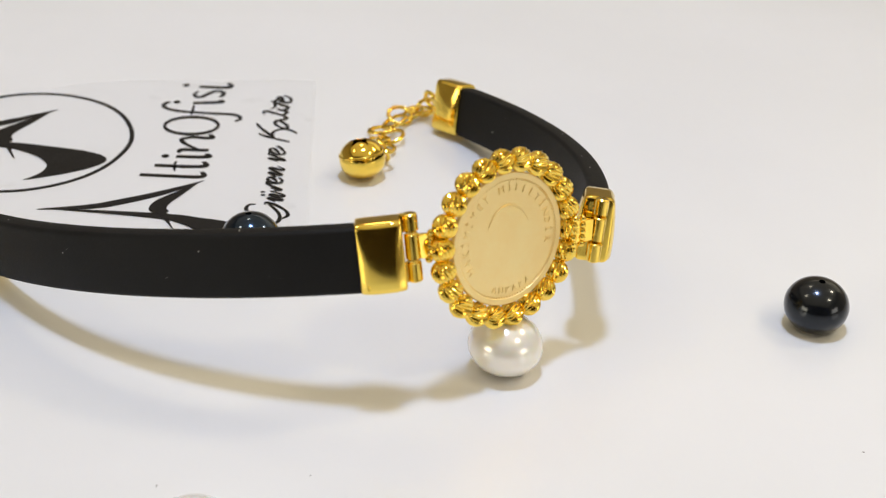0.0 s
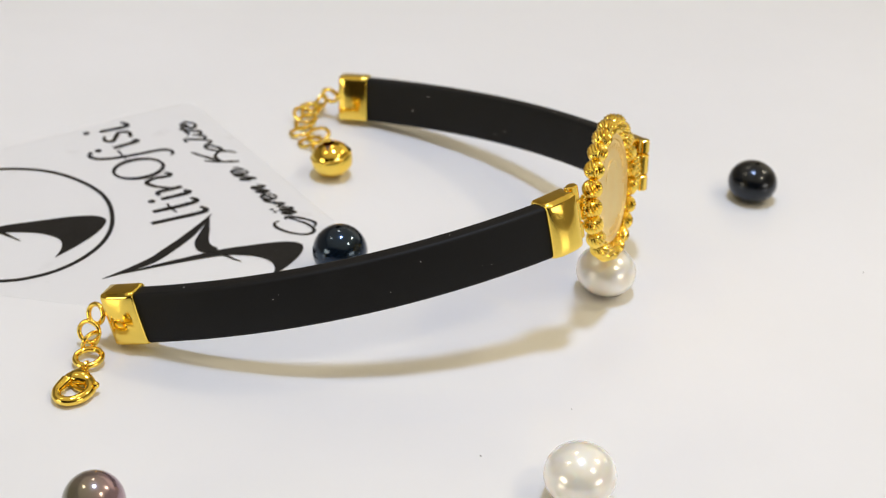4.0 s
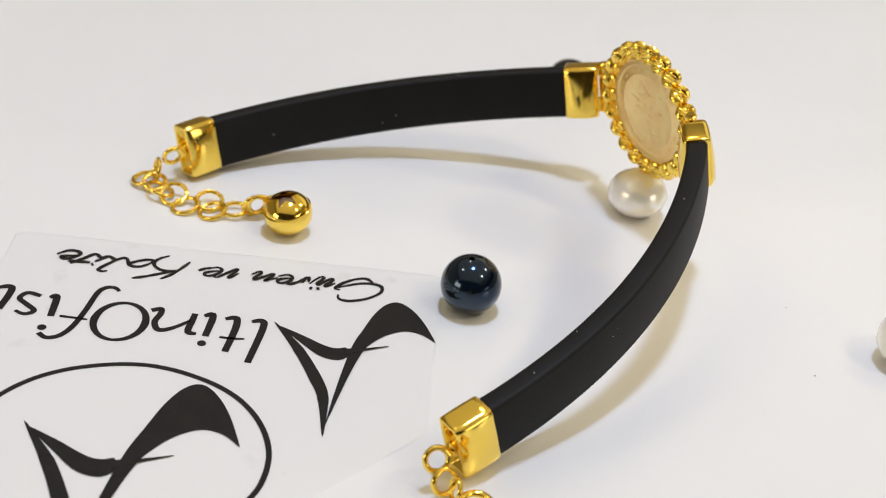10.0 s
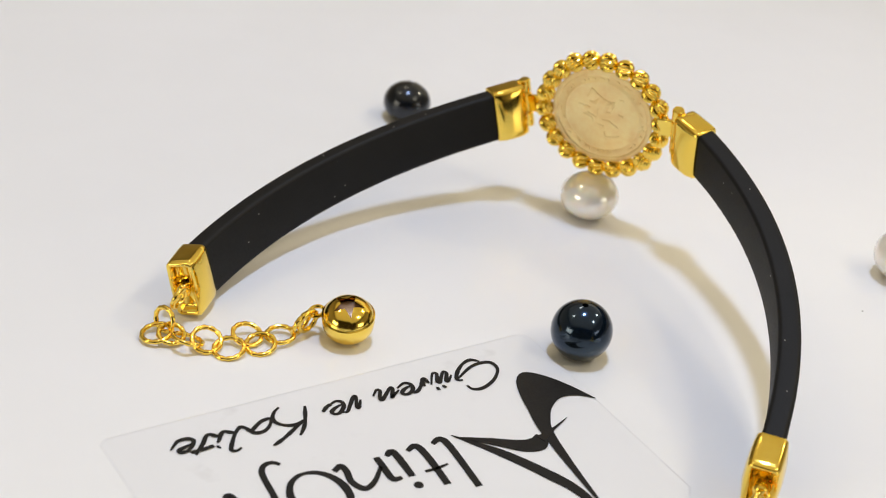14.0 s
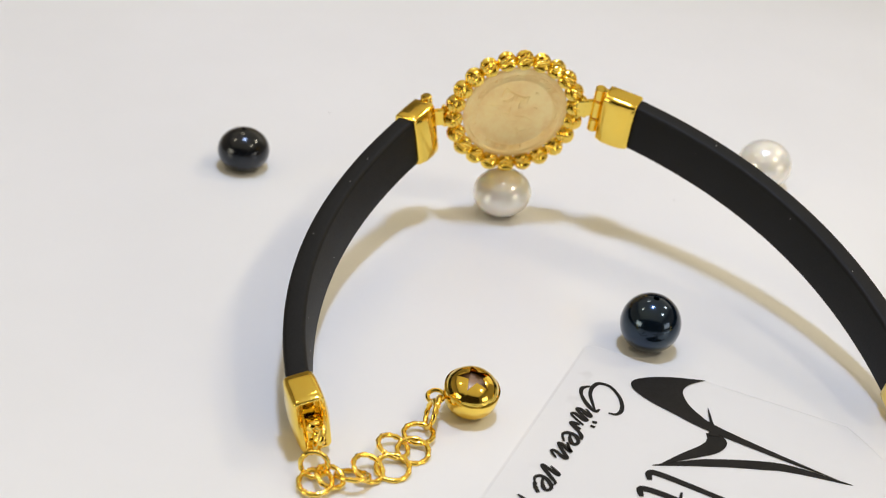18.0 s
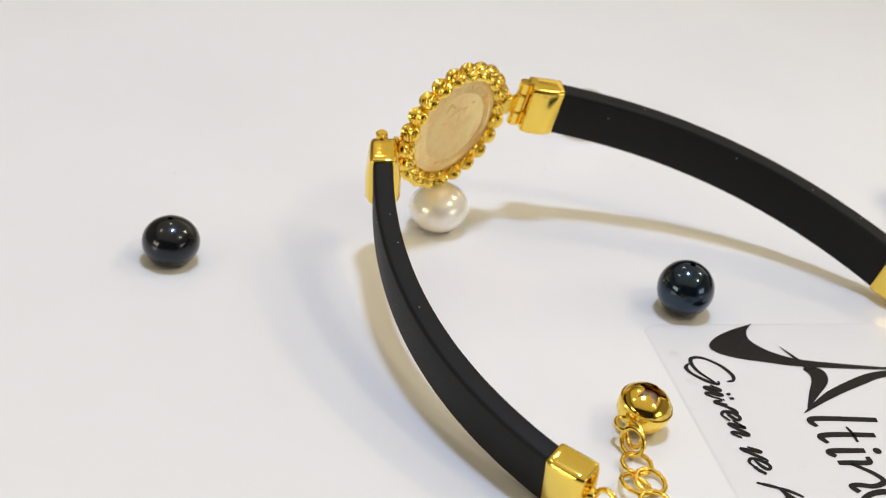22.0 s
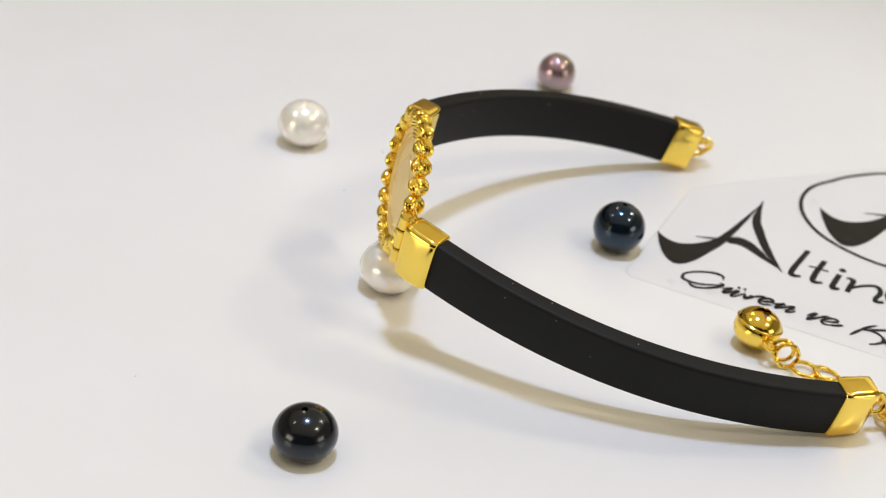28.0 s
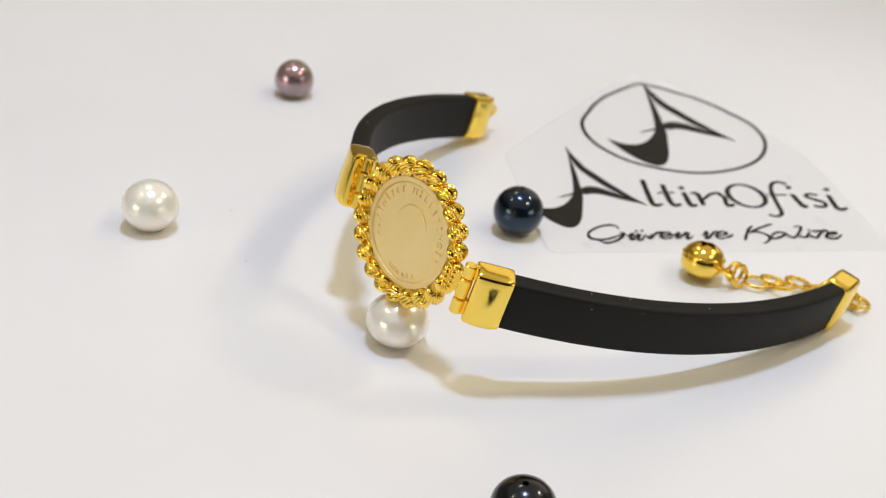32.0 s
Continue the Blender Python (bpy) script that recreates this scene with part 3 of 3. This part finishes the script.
def letter_mesh(char, size):
    font = bpy.data.curves.new("letter", "FONT")
    font.body, font.size, font.extrude, font.align_x = char, size, 0.0065 * U, "CENTER"
    font.resolution_u = 4
    temp = new("letter_source", font)
    bpy.context.view_layer.update()
    me = bpy.data.meshes.new_from_object(temp.evaluated_get(bpy.context.evaluated_depsgraph_get()))
    bpy.data.objects.remove(temp)
    return me


def arc_text(bm, words, first, last, radius, size, z, inward):
    """Letters set round an arc, angles in degrees; inward: feet towards the centre."""
    cache = {}
    for n, char in enumerate(words):
        if char == " ":
            continue
        a = math.radians(first + (last - first) * n / (len(words) - 1))
        if char not in cache:
            cache[char] = letter_mesh(char, size)
        turn = a - math.pi / 2 if inward else a + math.pi / 2
        m = Matrix.Translation((radius * math.cos(a), radius * math.sin(a), z)) @ Matrix.Rotation(turn, 4, "Z")
        me = cache[char].copy()
        me.transform(m)
        bm.from_mesh(me)
        bpy.data.meshes.remove(me)


def build_coin_setting(bracelet):
    up = (Vector((0, 0, 1)) - COIN_N * COIN_N.z).normalized()
    right = up.cross(COIN_N)
    at = frame_matrix(COIN_AT * U - ORIGIN, right, up, COIN_N)
    bm = bmesh.new()
    tube(bm, ring_points(at.translation, COIN_N, 0.652 * U, 72), 0.034 * U, 8, True)
    setting = part("coin_setting", bm, GOLD, bracelet, "gold coin frame of diamond-cut beads")
    ball = bead_mesh()
    count = 22
    for k in range(count):
        a = 2 * math.pi * (k + 0.5) / count
        ob = new("bead", ball)
        ob.parent = setting
        wobble = random.uniform(-0.02, 0.02)
        centre = Vector((math.cos(a), math.sin(a), 0)) * (0.672 + wobble * 0.25)
        axis = Vector((-math.sin(a), math.cos(a), wobble * 6)).normalized()
        side = axis.orthogonal().normalized()
        ob.matrix_basis = at @ Matrix.Translation(centre * U) @ frame_matrix((0, 0, 0), side, axis.cross(side), axis) @ Matrix.Rotation(random.uniform(0, 6.28), 4, "Z")
    # front of the coin, with raised rim, lettering and a plain raised shape
    R = 0.572
    bm = bmesh.new()
    prof = [(0, 0.012), (0.30, 0.012), (0.505, 0.010), (0.512, 0.010), (0.520, 0.022), (R - 0.008, 0.022), (R, 0.014), (R, -0.020)]
    lathe(bm, [(r * U, z * U) for r, z in prof], Matrix.Identity(4), 96)
    arc_text(bm, "HAK\u0130M\u0130YET M\u0130LLET\u0130ND\u0130R", 204, -15, 0.408 * U, 0.088 * U, 0.012 * U, True)
    arc_text(bm, "ANKARA", 247, 293, 0.468 * U, 0.075 * U, 0.012 * U, False)
    for k in range(110):
        a = 2 * math.pi * k / 110
        box(bm, 0.020 * U, 0.010 * U, 0.012 * U, Matrix.Rotation(a, 4, "Z") @ pose(0.510 * U, 0, 0.014 * U))
    oval = [(r, 0.011 + 0.006 * math.cos(r * math.pi / 2) ** 2) for r in (0.0, 0.2, 0.4, 0.6, 0.75, 0.88, 0.96, 1.0)]
    lathe(bm, [(r, z * U) for r, z in oval], pose(0.01 * U, -0.03 * U, 0, 0, 0, -10) @ Matrix.Diagonal((0.30 * U, 0.345 * U, 1, 1)), 56)
    arc = [Vector((0.01 + 0.235 * math.cos(a), -0.01 + 0.30 * math.sin(a), 0.014)) * U for a in (math.radians(20 + 7 * k) for k in range(20))]
    tube(bm, arc, [0.015 * U * math.sin(math.pi * (k + 0.6) / 20.2) for k in range(20)], 6)
    bm.transform(at)
    part("coin", bm, COIN, setting, "small gold coin with raised lettering", smooth=35)
    # reverse side, worn
    bm = bmesh.new()
    prof = [(0, -0.012), (0.40, -0.012), (0.41, -0.018), (0.43, -0.018), (0.44, -0.012), (0.515, -0.012), (0.525, -0.022), (R - 0.01, -0.022), (R - 0.001, -0.018)]
    lathe(bm, [(r * U, z * U) for r, z in prof], Matrix.Identity(4), 96)
    for k in range(34):
        a = math.radians(k * 360 / 34 + random.uniform(-4, 4))
        if random.random() < 0.3:
            continue
        m = Matrix.Rotation(a, 4, "Z") @ pose(random.uniform(0.45, 0.49) * U, 0, -0.012 * U, 0, 0, random.uniform(-30, 30))
        box(bm, random.uniform(0.02, 0.045) * U, random.uniform(0.02, 0.06) * U, 0.013 * U, m, 0.003 * U, 1)
    for k in range(30):
        x, y = random.uniform(-0.22, 0.22), random.uniform(-0.26, 0.28)
        m = pose(x * U, y * U, -0.012 * U, 0, 0, random.choice((0, 90)) + random.uniform(-35, 35))
        box(bm, random.uniform(0.04, 0.13) * U, random.uniform(0.014, 0.03) * U, 0.009 * U, m, 0.003 * U, 1)
    bm.transform(at)
    part("coin_reverse", bm, COIN_BACK, setting, "worn pale gold reverse of the coin", smooth=35)
    return setting


def ball_mesh():
    """A small molten-looking blob of solder."""
    bm = bmesh.new()
    bmesh.ops.create_uvsphere(bm, u_segments=12, v_segments=8, radius=0.032 * U)
    for v in bm.verts:
        v.co *= 1 + 0.12 * noise.noise(v.co / (0.03 * U))
    for f in bm.faces:
        f.smooth = True
    me = bpy.data.meshes.new("solder_ball")
    bm.to_mesh(me)
    bm.free()
    me.materials.append(GOLD)
    return me


def build_hinge(strap, bracelet):
    cap = build_cap(strap, 1.0, 0.18, bracelet, "hinge_cap", "polished gold hinge sleeve", False)
    t, side, n = strap.axes(1.0)
    foot = strap.place(1.0) + t * 0.435
    ball = ball_mesh()
    for low, high, who in ((0.00, 0.17, "knuckle"), (0.185, 0.405, "pin_knuckle"), (0.42, 0.57, "knuckle")):
        bm = bmesh.new()
        r = 0.062
        prof = [(0, low), (r * 0.8, low), (r, low + 0.012), (r, high - 0.012), (r * 0.8, high), (0, high)]
        m = frame_matrix((foot + n * 0.0) * U - ORIGIN + side * 0.02 * U, t, side, n)
        lathe(bm, [(a * U, b * U) for a, b in prof], m, 20)
        if who == "knuckle":
            box(bm, 0.07 * U, 0.05 * U, (high - low) * U, m @ pose(-0.05 * U, 0, (low + high) / 2 * U), 0.006 * U, 1)
        else:
            middle = foot + n * 0.295
            gap = COIN_AT - middle
            reach = max(0.12, gap.length - 0.66)
            way = gap.normalized()
            across = COIN_N
            plate = frame_matrix((middle + way * reach / 2) * U - ORIGIN, way, across, way.cross(across))
            box(bm, reach * U, 0.050 * U, 0.21 * U, plate, 0.012 * U, 1)
            for k, share in itertools.product(range(5), (0.62, 0.95)):
                ob = new("solder_ball", ball)
                ob.parent = cap
                ob.location = (middle + way * reach * share) * U - ORIGIN + across * 0.02 * U + way.cross(across) * (k - 2) * 0.055 * U
        part(who, bm, GOLD, cap, smooth=40)


def build_end(strap, bracelet, loop_at, normal):
    cap = build_cap(strap, 0.0, -0.18, bracelet, "end_cap", "polished gold end sleeve", True)
    t, side, n = strap.axes(0.0)
    start = strap.place(0.0) - t * 0.32 + n * 0.27
    loop = Vector(loop_at)
    bm = bmesh.new()
    way = (loop - start).normalized()
    tube(bm, [(start - way * 0.02) * U - ORIGIN, (start + way * 0.06) * U - ORIGIN], 0.055 * U, 12)
    bmesh.ops.create_uvsphere(bm, u_segments=14, v_segments=8, radius=0.070 * U, matrix=Matrix.Translation((start + way * 0.05) * U - ORIGIN))
    part("solder_bead", bm, GOLD, cap)
    bm = bmesh.new()
    tube(bm, ring_points(loop * U - ORIGIN, Vector(normal).normalized(), 0.100 * U, 26), 0.026 * U, 10, True)
    part("end_loop", bm, GOLD, cap)


def build_clasp(bracelet):
    """A lobster claw lying on the turntable."""
    d = Vector((-0.866, 0.50, 0))
    side = Vector((-d.y, d.x, 0))
    at = frame_matrix(P(-0.828, 4.784, TOP + 0.062) - ORIGIN, d, side, Vector((0, 0, -1)))
    ring = [(0.15, 0.085, 0), (0.24, 0.160, 0), (0.33, 0.188, 0), (0.45, 0.155, 0), (0.53, 0.06, 0), (0.51, -0.045, 0), (0.42, -0.098, 0), (0.33, -0.098, 0), (0.24, -0.085, 0)]
    line = smooth_line(ring, 6)
    n = len(line) - 1
    fat = [0.056, 0.058, 0.053, 0.050, 0.048, 0.047, 0.048, 0.054, 0.060]
    wide = []
    for i in range(n + 1):
        f = i / n * (len(fat) - 1)
        k = min(int(f), len(fat) - 2)
        wide.append((fat[k] + (fat[k + 1] - fat[k]) * (f - k)) * U)
    bm = bmesh.new()
    tube(bm, [at @ (p * U) for p in line], wide, 14)
    # solid wedge between the ring and the chain
    sections = [(-0.015, 0.0, 0.020, 0.020), (0.0, 0.0, 0.040, 0.040), (0.06, 0.006, 0.055, 0.052), (0.13, 0.020, 0.122, 0.078), (0.19, 0.033, 0.165, 0.080), (0.225, 0.037, 0.150, 0.060), (0.245, 0.039, 0.080, 0.025)]
    rows = [[bm.verts.new(at @ (Vector((x, y + w * math.cos(a), h * math.sin(a))) * U)) for a in (2 * math.pi * k / 20 for k in range(20))] for x, y, w, h in sections]
    for a, b in zip(rows, rows[1:]):
        for k in range(20):
            bm.faces.new((a[k], a[(k + 1) % 20], b[(k + 1) % 20], b[k]))
    bm.faces.new(rows[0])
    bm.faces.new(rows[-1])
    bmesh.ops.recalc_face_normals(bm, faces=bm.faces)
    clasp = part("lobster_clasp", bm, GOLD, bracelet, "small gold lobster claw clasp", smooth=60)
    bm = bmesh.new()
    tube(bm, [at @ (p * U) for p in smooth_line([(0.13, 0.08, -0.02), (0.19, 0.15, -0.035), (0.25, 0.205, -0.04), (0.27, 0.225, -0.04)], 4)], 0.026 * U, 10)
    bmesh.ops.create_uvsphere(bm, u_segments=14, v_segments=8, radius=0.036 * U, matrix=at @ Matrix.Translation(Vector((0.272, 0.232, -0.04)) * U))
    part("lever", bm, GOLD, clasp)
    bm = bmesh.new()
    tube(bm, [at @ (p * U) for p in smooth_line([(0.22, -0.05, 0.02), (0.27, 0.02, 0.03), (0.31, 0.10, 0.02), (0.34, 0.16, 0.01)], 4)], 0.024 * U, 10)
    part("tongue", bm, GOLD, clasp)
    bm = bmesh.new()
    tube(bm, ring_points(P(-0.791, 4.769, TOP + 0.062) - ORIGIN, side, 0.042 * U, 20), 0.016 * U, 8, True)
    part("swivel_eye", bm, GOLD, clasp)


def build_bell(bracelet):
    """A hollow ball pendant with a star cut into its crown."""
    cx, cy, r, h = 2.555, 1.500, 0.250, 0.43
    at = Matrix.Translation(P(cx, cy, TOP + 0.222) - ORIGIN) @ Matrix.Rotation(radians(13), 4, Vector((-0.85, 0.50, 0)))
    steps = 60
    # outline of a straight-sided five-pointed star, as a radius for each direction
    star, tip, notch = [], 0.160, 0.070
    for k in range(steps):
        w = abs((k % 12) / 12 - 0.5) * 2 * math.radians(36)
        ax, ay = notch, 0.0
        bx, by = tip * math.cos(math.radians(36)), tip * math.sin(math.radians(36))
        c, d = math.cos(w), math.sin(w)
        f = (ay * c - ax * d) / ((ay - by) * c - (ax - bx) * d) if w > 1e-6 else 0.0
        star.append(math.hypot(ax + (bx - ax) * f, ay + (by - ay) * f))
    bm = bmesh.new()
    rings = []
    for i in range(27):
        row = []
        for k in range(steps):
            a = 2 * math.pi * k / steps + 0.3
            s0 = math.asin(star[k] / r)
            p = s0 + (math.pi - 0.06 - s0) * (i / 26)
            q = p
            rr = r * math.sin(q)
            z = (h / 2) * math.copysign(abs(math.cos(q)) ** 0.88, math.cos(q))
            if abs(q - math.radians(100)) < 0.05:
                rr *= 0.975
            row.append(bm.verts.new(at @ (Vector((rr * math.cos(a), rr * math.sin(a), z)) * U)))
        rings.append(row)
    for a, b in zip(rings, rings[1:]):
        for k in range(steps):
            bm.faces.new((a[k], a[(k + 1) % steps], b[(k + 1) % steps], b[k]))
    bm.faces.new(rings[-1])
    bmesh.ops.recalc_face_normals(bm, faces=bm.faces)
    bmesh.ops.solidify(bm, geom=list(bm.faces), thickness=0.010 * U)
    bell = part("ball_pendant", bm, GOLD, bracelet, "gold ball pendant with a star-shaped opening", smooth=35)
    # added plate, its brown painted in for shade seen through the star
    bm = bmesh.new()
    lathe(bm, [(0, 0.145 * U), (0.10 * U, 0.13 * U), (0.17 * U, 0.085 * U)], at, 32)
    part("shade_plate", bm, SHADE_GOLD, bell, "brown plate painted as the shade inside the ball")
    bm = bmesh.new()
    lathe(bm, [(0.246 * U, 0.050 * U), (0.253 * U, 0.058 * U), (0.252 * U, 0.068 * U), (0.240 * U, 0.078 * U)], at, 60)
    part("seam", bm, GOLD, bell)
    bm = bmesh.new()
    tube(bm, ring_points(P(2.825, 1.315, TOP + 0.21) - ORIGIN, Vector((0.25, 0.10, 0.95)).normalized(), 0.072 * U, 20), 0.020 * U, 8, True)
    part("eye", bm, GOLD, bell)


def build_bracelet():
    bracelet = thing("bracelet", ORIGIN, "black rubber bracelet with a gold coin, propped on a white pearl", "bracelet")
    for strap in (LEFT, RIGHT):
        build_strap(strap, bracelet)
        build_hinge(strap, bracelet)
    build_end(LEFT, bracelet, (-0.266, 4.604, 0.275), (-0.50, 0.70, 0.35))
    build_end(RIGHT, bracelet, (4.10, 1.14, 0.29), (0.75, -0.6, 0.25))
    build_coin_setting(bracelet)
    for at, normal, r, wire in (((-0.375, 4.690, 0.150), (-0.75, 0.50, 0.30), 0.108, 0.024), ((-0.475, 4.690, 0.105), (0.80, 0.55, 0.20), 0.100, 0.022), ((-0.675, 4.735, 0.055), (-0.06, 0.08, 0.99), 0.128, 0.031)):
        torus(bracelet, "chain_link", at, normal, r, wire)
    g = TOP + 0.045
    links = [((4.24, 1.235, 0.125), (0.79, 0.60, 0.20), 0.115), ((4.32, 1.335, g + 0.02), (0.15, 0.05, 0.95), 0.138), ((4.19, 1.375, g + 0.03), (-0.10, 0.30, 0.95), 0.118),
             ((4.05, 1.495, g + 0.04), (-0.30, -0.25, 0.92), 0.138), ((3.88, 1.512, g + 0.035), (-0.10, 0.42, 0.90), 0.136), ((3.685, 1.615, g), (0.15, 0.15, 0.97), 0.140),
             ((3.495, 1.440, g + 0.025), (-0.15, 0.25, 0.95), 0.136), ((3.388, 1.575, g), (0.15, 0.20, 0.96), 0.136), ((3.186, 1.455, g + 0.015), (0.05, 0.05, 0.99), 0.130),
             ((2.985, 1.405, 0.120), (0.70, -0.66, 0.28), 0.122), ((2.925, 1.415, 0.150), (0.55, -0.80, 0.15), 0.110)]
    for at, normal, r in links:
        torus(bracelet, "chain_link", at, normal, r, 0.023, lump=0.18)
    build_clasp(bracelet)
    build_bell(bracelet)
    return bracelet


def build_specks():
    """A few loose grains of dust on the turntable."""
    bm = bmesh.new()
    for x, y in ((-2.95, 1.47), (-2.50, 0.39), (-0.95, -3.78)):
        grit = random.uniform(0.007, 0.010) * U
        bmesh.ops.create_icosphere(bm, subdivisions=1, radius=grit, matrix=Matrix.Translation(P(x, y, TOP) + Vector((0, 0, grit * 0.4))) @ Matrix.Rotation(random.uniform(0, 3), 4, "Z") @ Matrix.Diagonal((1.5, 0.7, 0.5, 1)))
    me = bpy.data.meshes.new("dust")
    bm.to_mesh(me)
    bm.free()
    me.materials.append(GRIT)
    return tagged(new("dust", me), "few dark dust specks lying on the turntable", "dust", kind="stuff")


# ---- the things on the turntable ----
build_table()
TURNING = [build_turntable(), build_label_sheet(), build_bracelet(), build_specks()]
TURNING += [
    build_pearl("pearl", 0.382, 1.952, 0.596, 0.565, BLUE_PEARL, "round midnight blue pearl beside the label sheet", 0.05, True, (-4, 3)),
    build_pearl("pearl", 0.904, -3.325, 0.590, 0.470, BLACK_PEARL, "flattened black button pearl on the turntable", 0.09, True, (3, -2)),
    build_pearl("pearl", -3.725, 0.833, 0.648, 0.568, WHITE_PEARL, "domed white pearl standing alone on the turntable", 0.02, False, (0, 0)),
    build_pearl("pearl", -0.618, -0.741, 0.655, 0.515, WHITE_PEARL, "creamy white pearl under the coin frame", 0.05, False, (6, 4)),
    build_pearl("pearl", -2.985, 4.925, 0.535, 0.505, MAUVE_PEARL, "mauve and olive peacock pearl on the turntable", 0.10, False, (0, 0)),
]


def motions():
    for ob in TURNING:
        bpy.context.view_layer.update()
        rest = ob.matrix_basis.copy()
        walk(ob, [(k / 2, pose(0, 0, 0, 0, 0, SPIN * (k / 2 - 32)) @ rest) for k in range(65)])


motions()
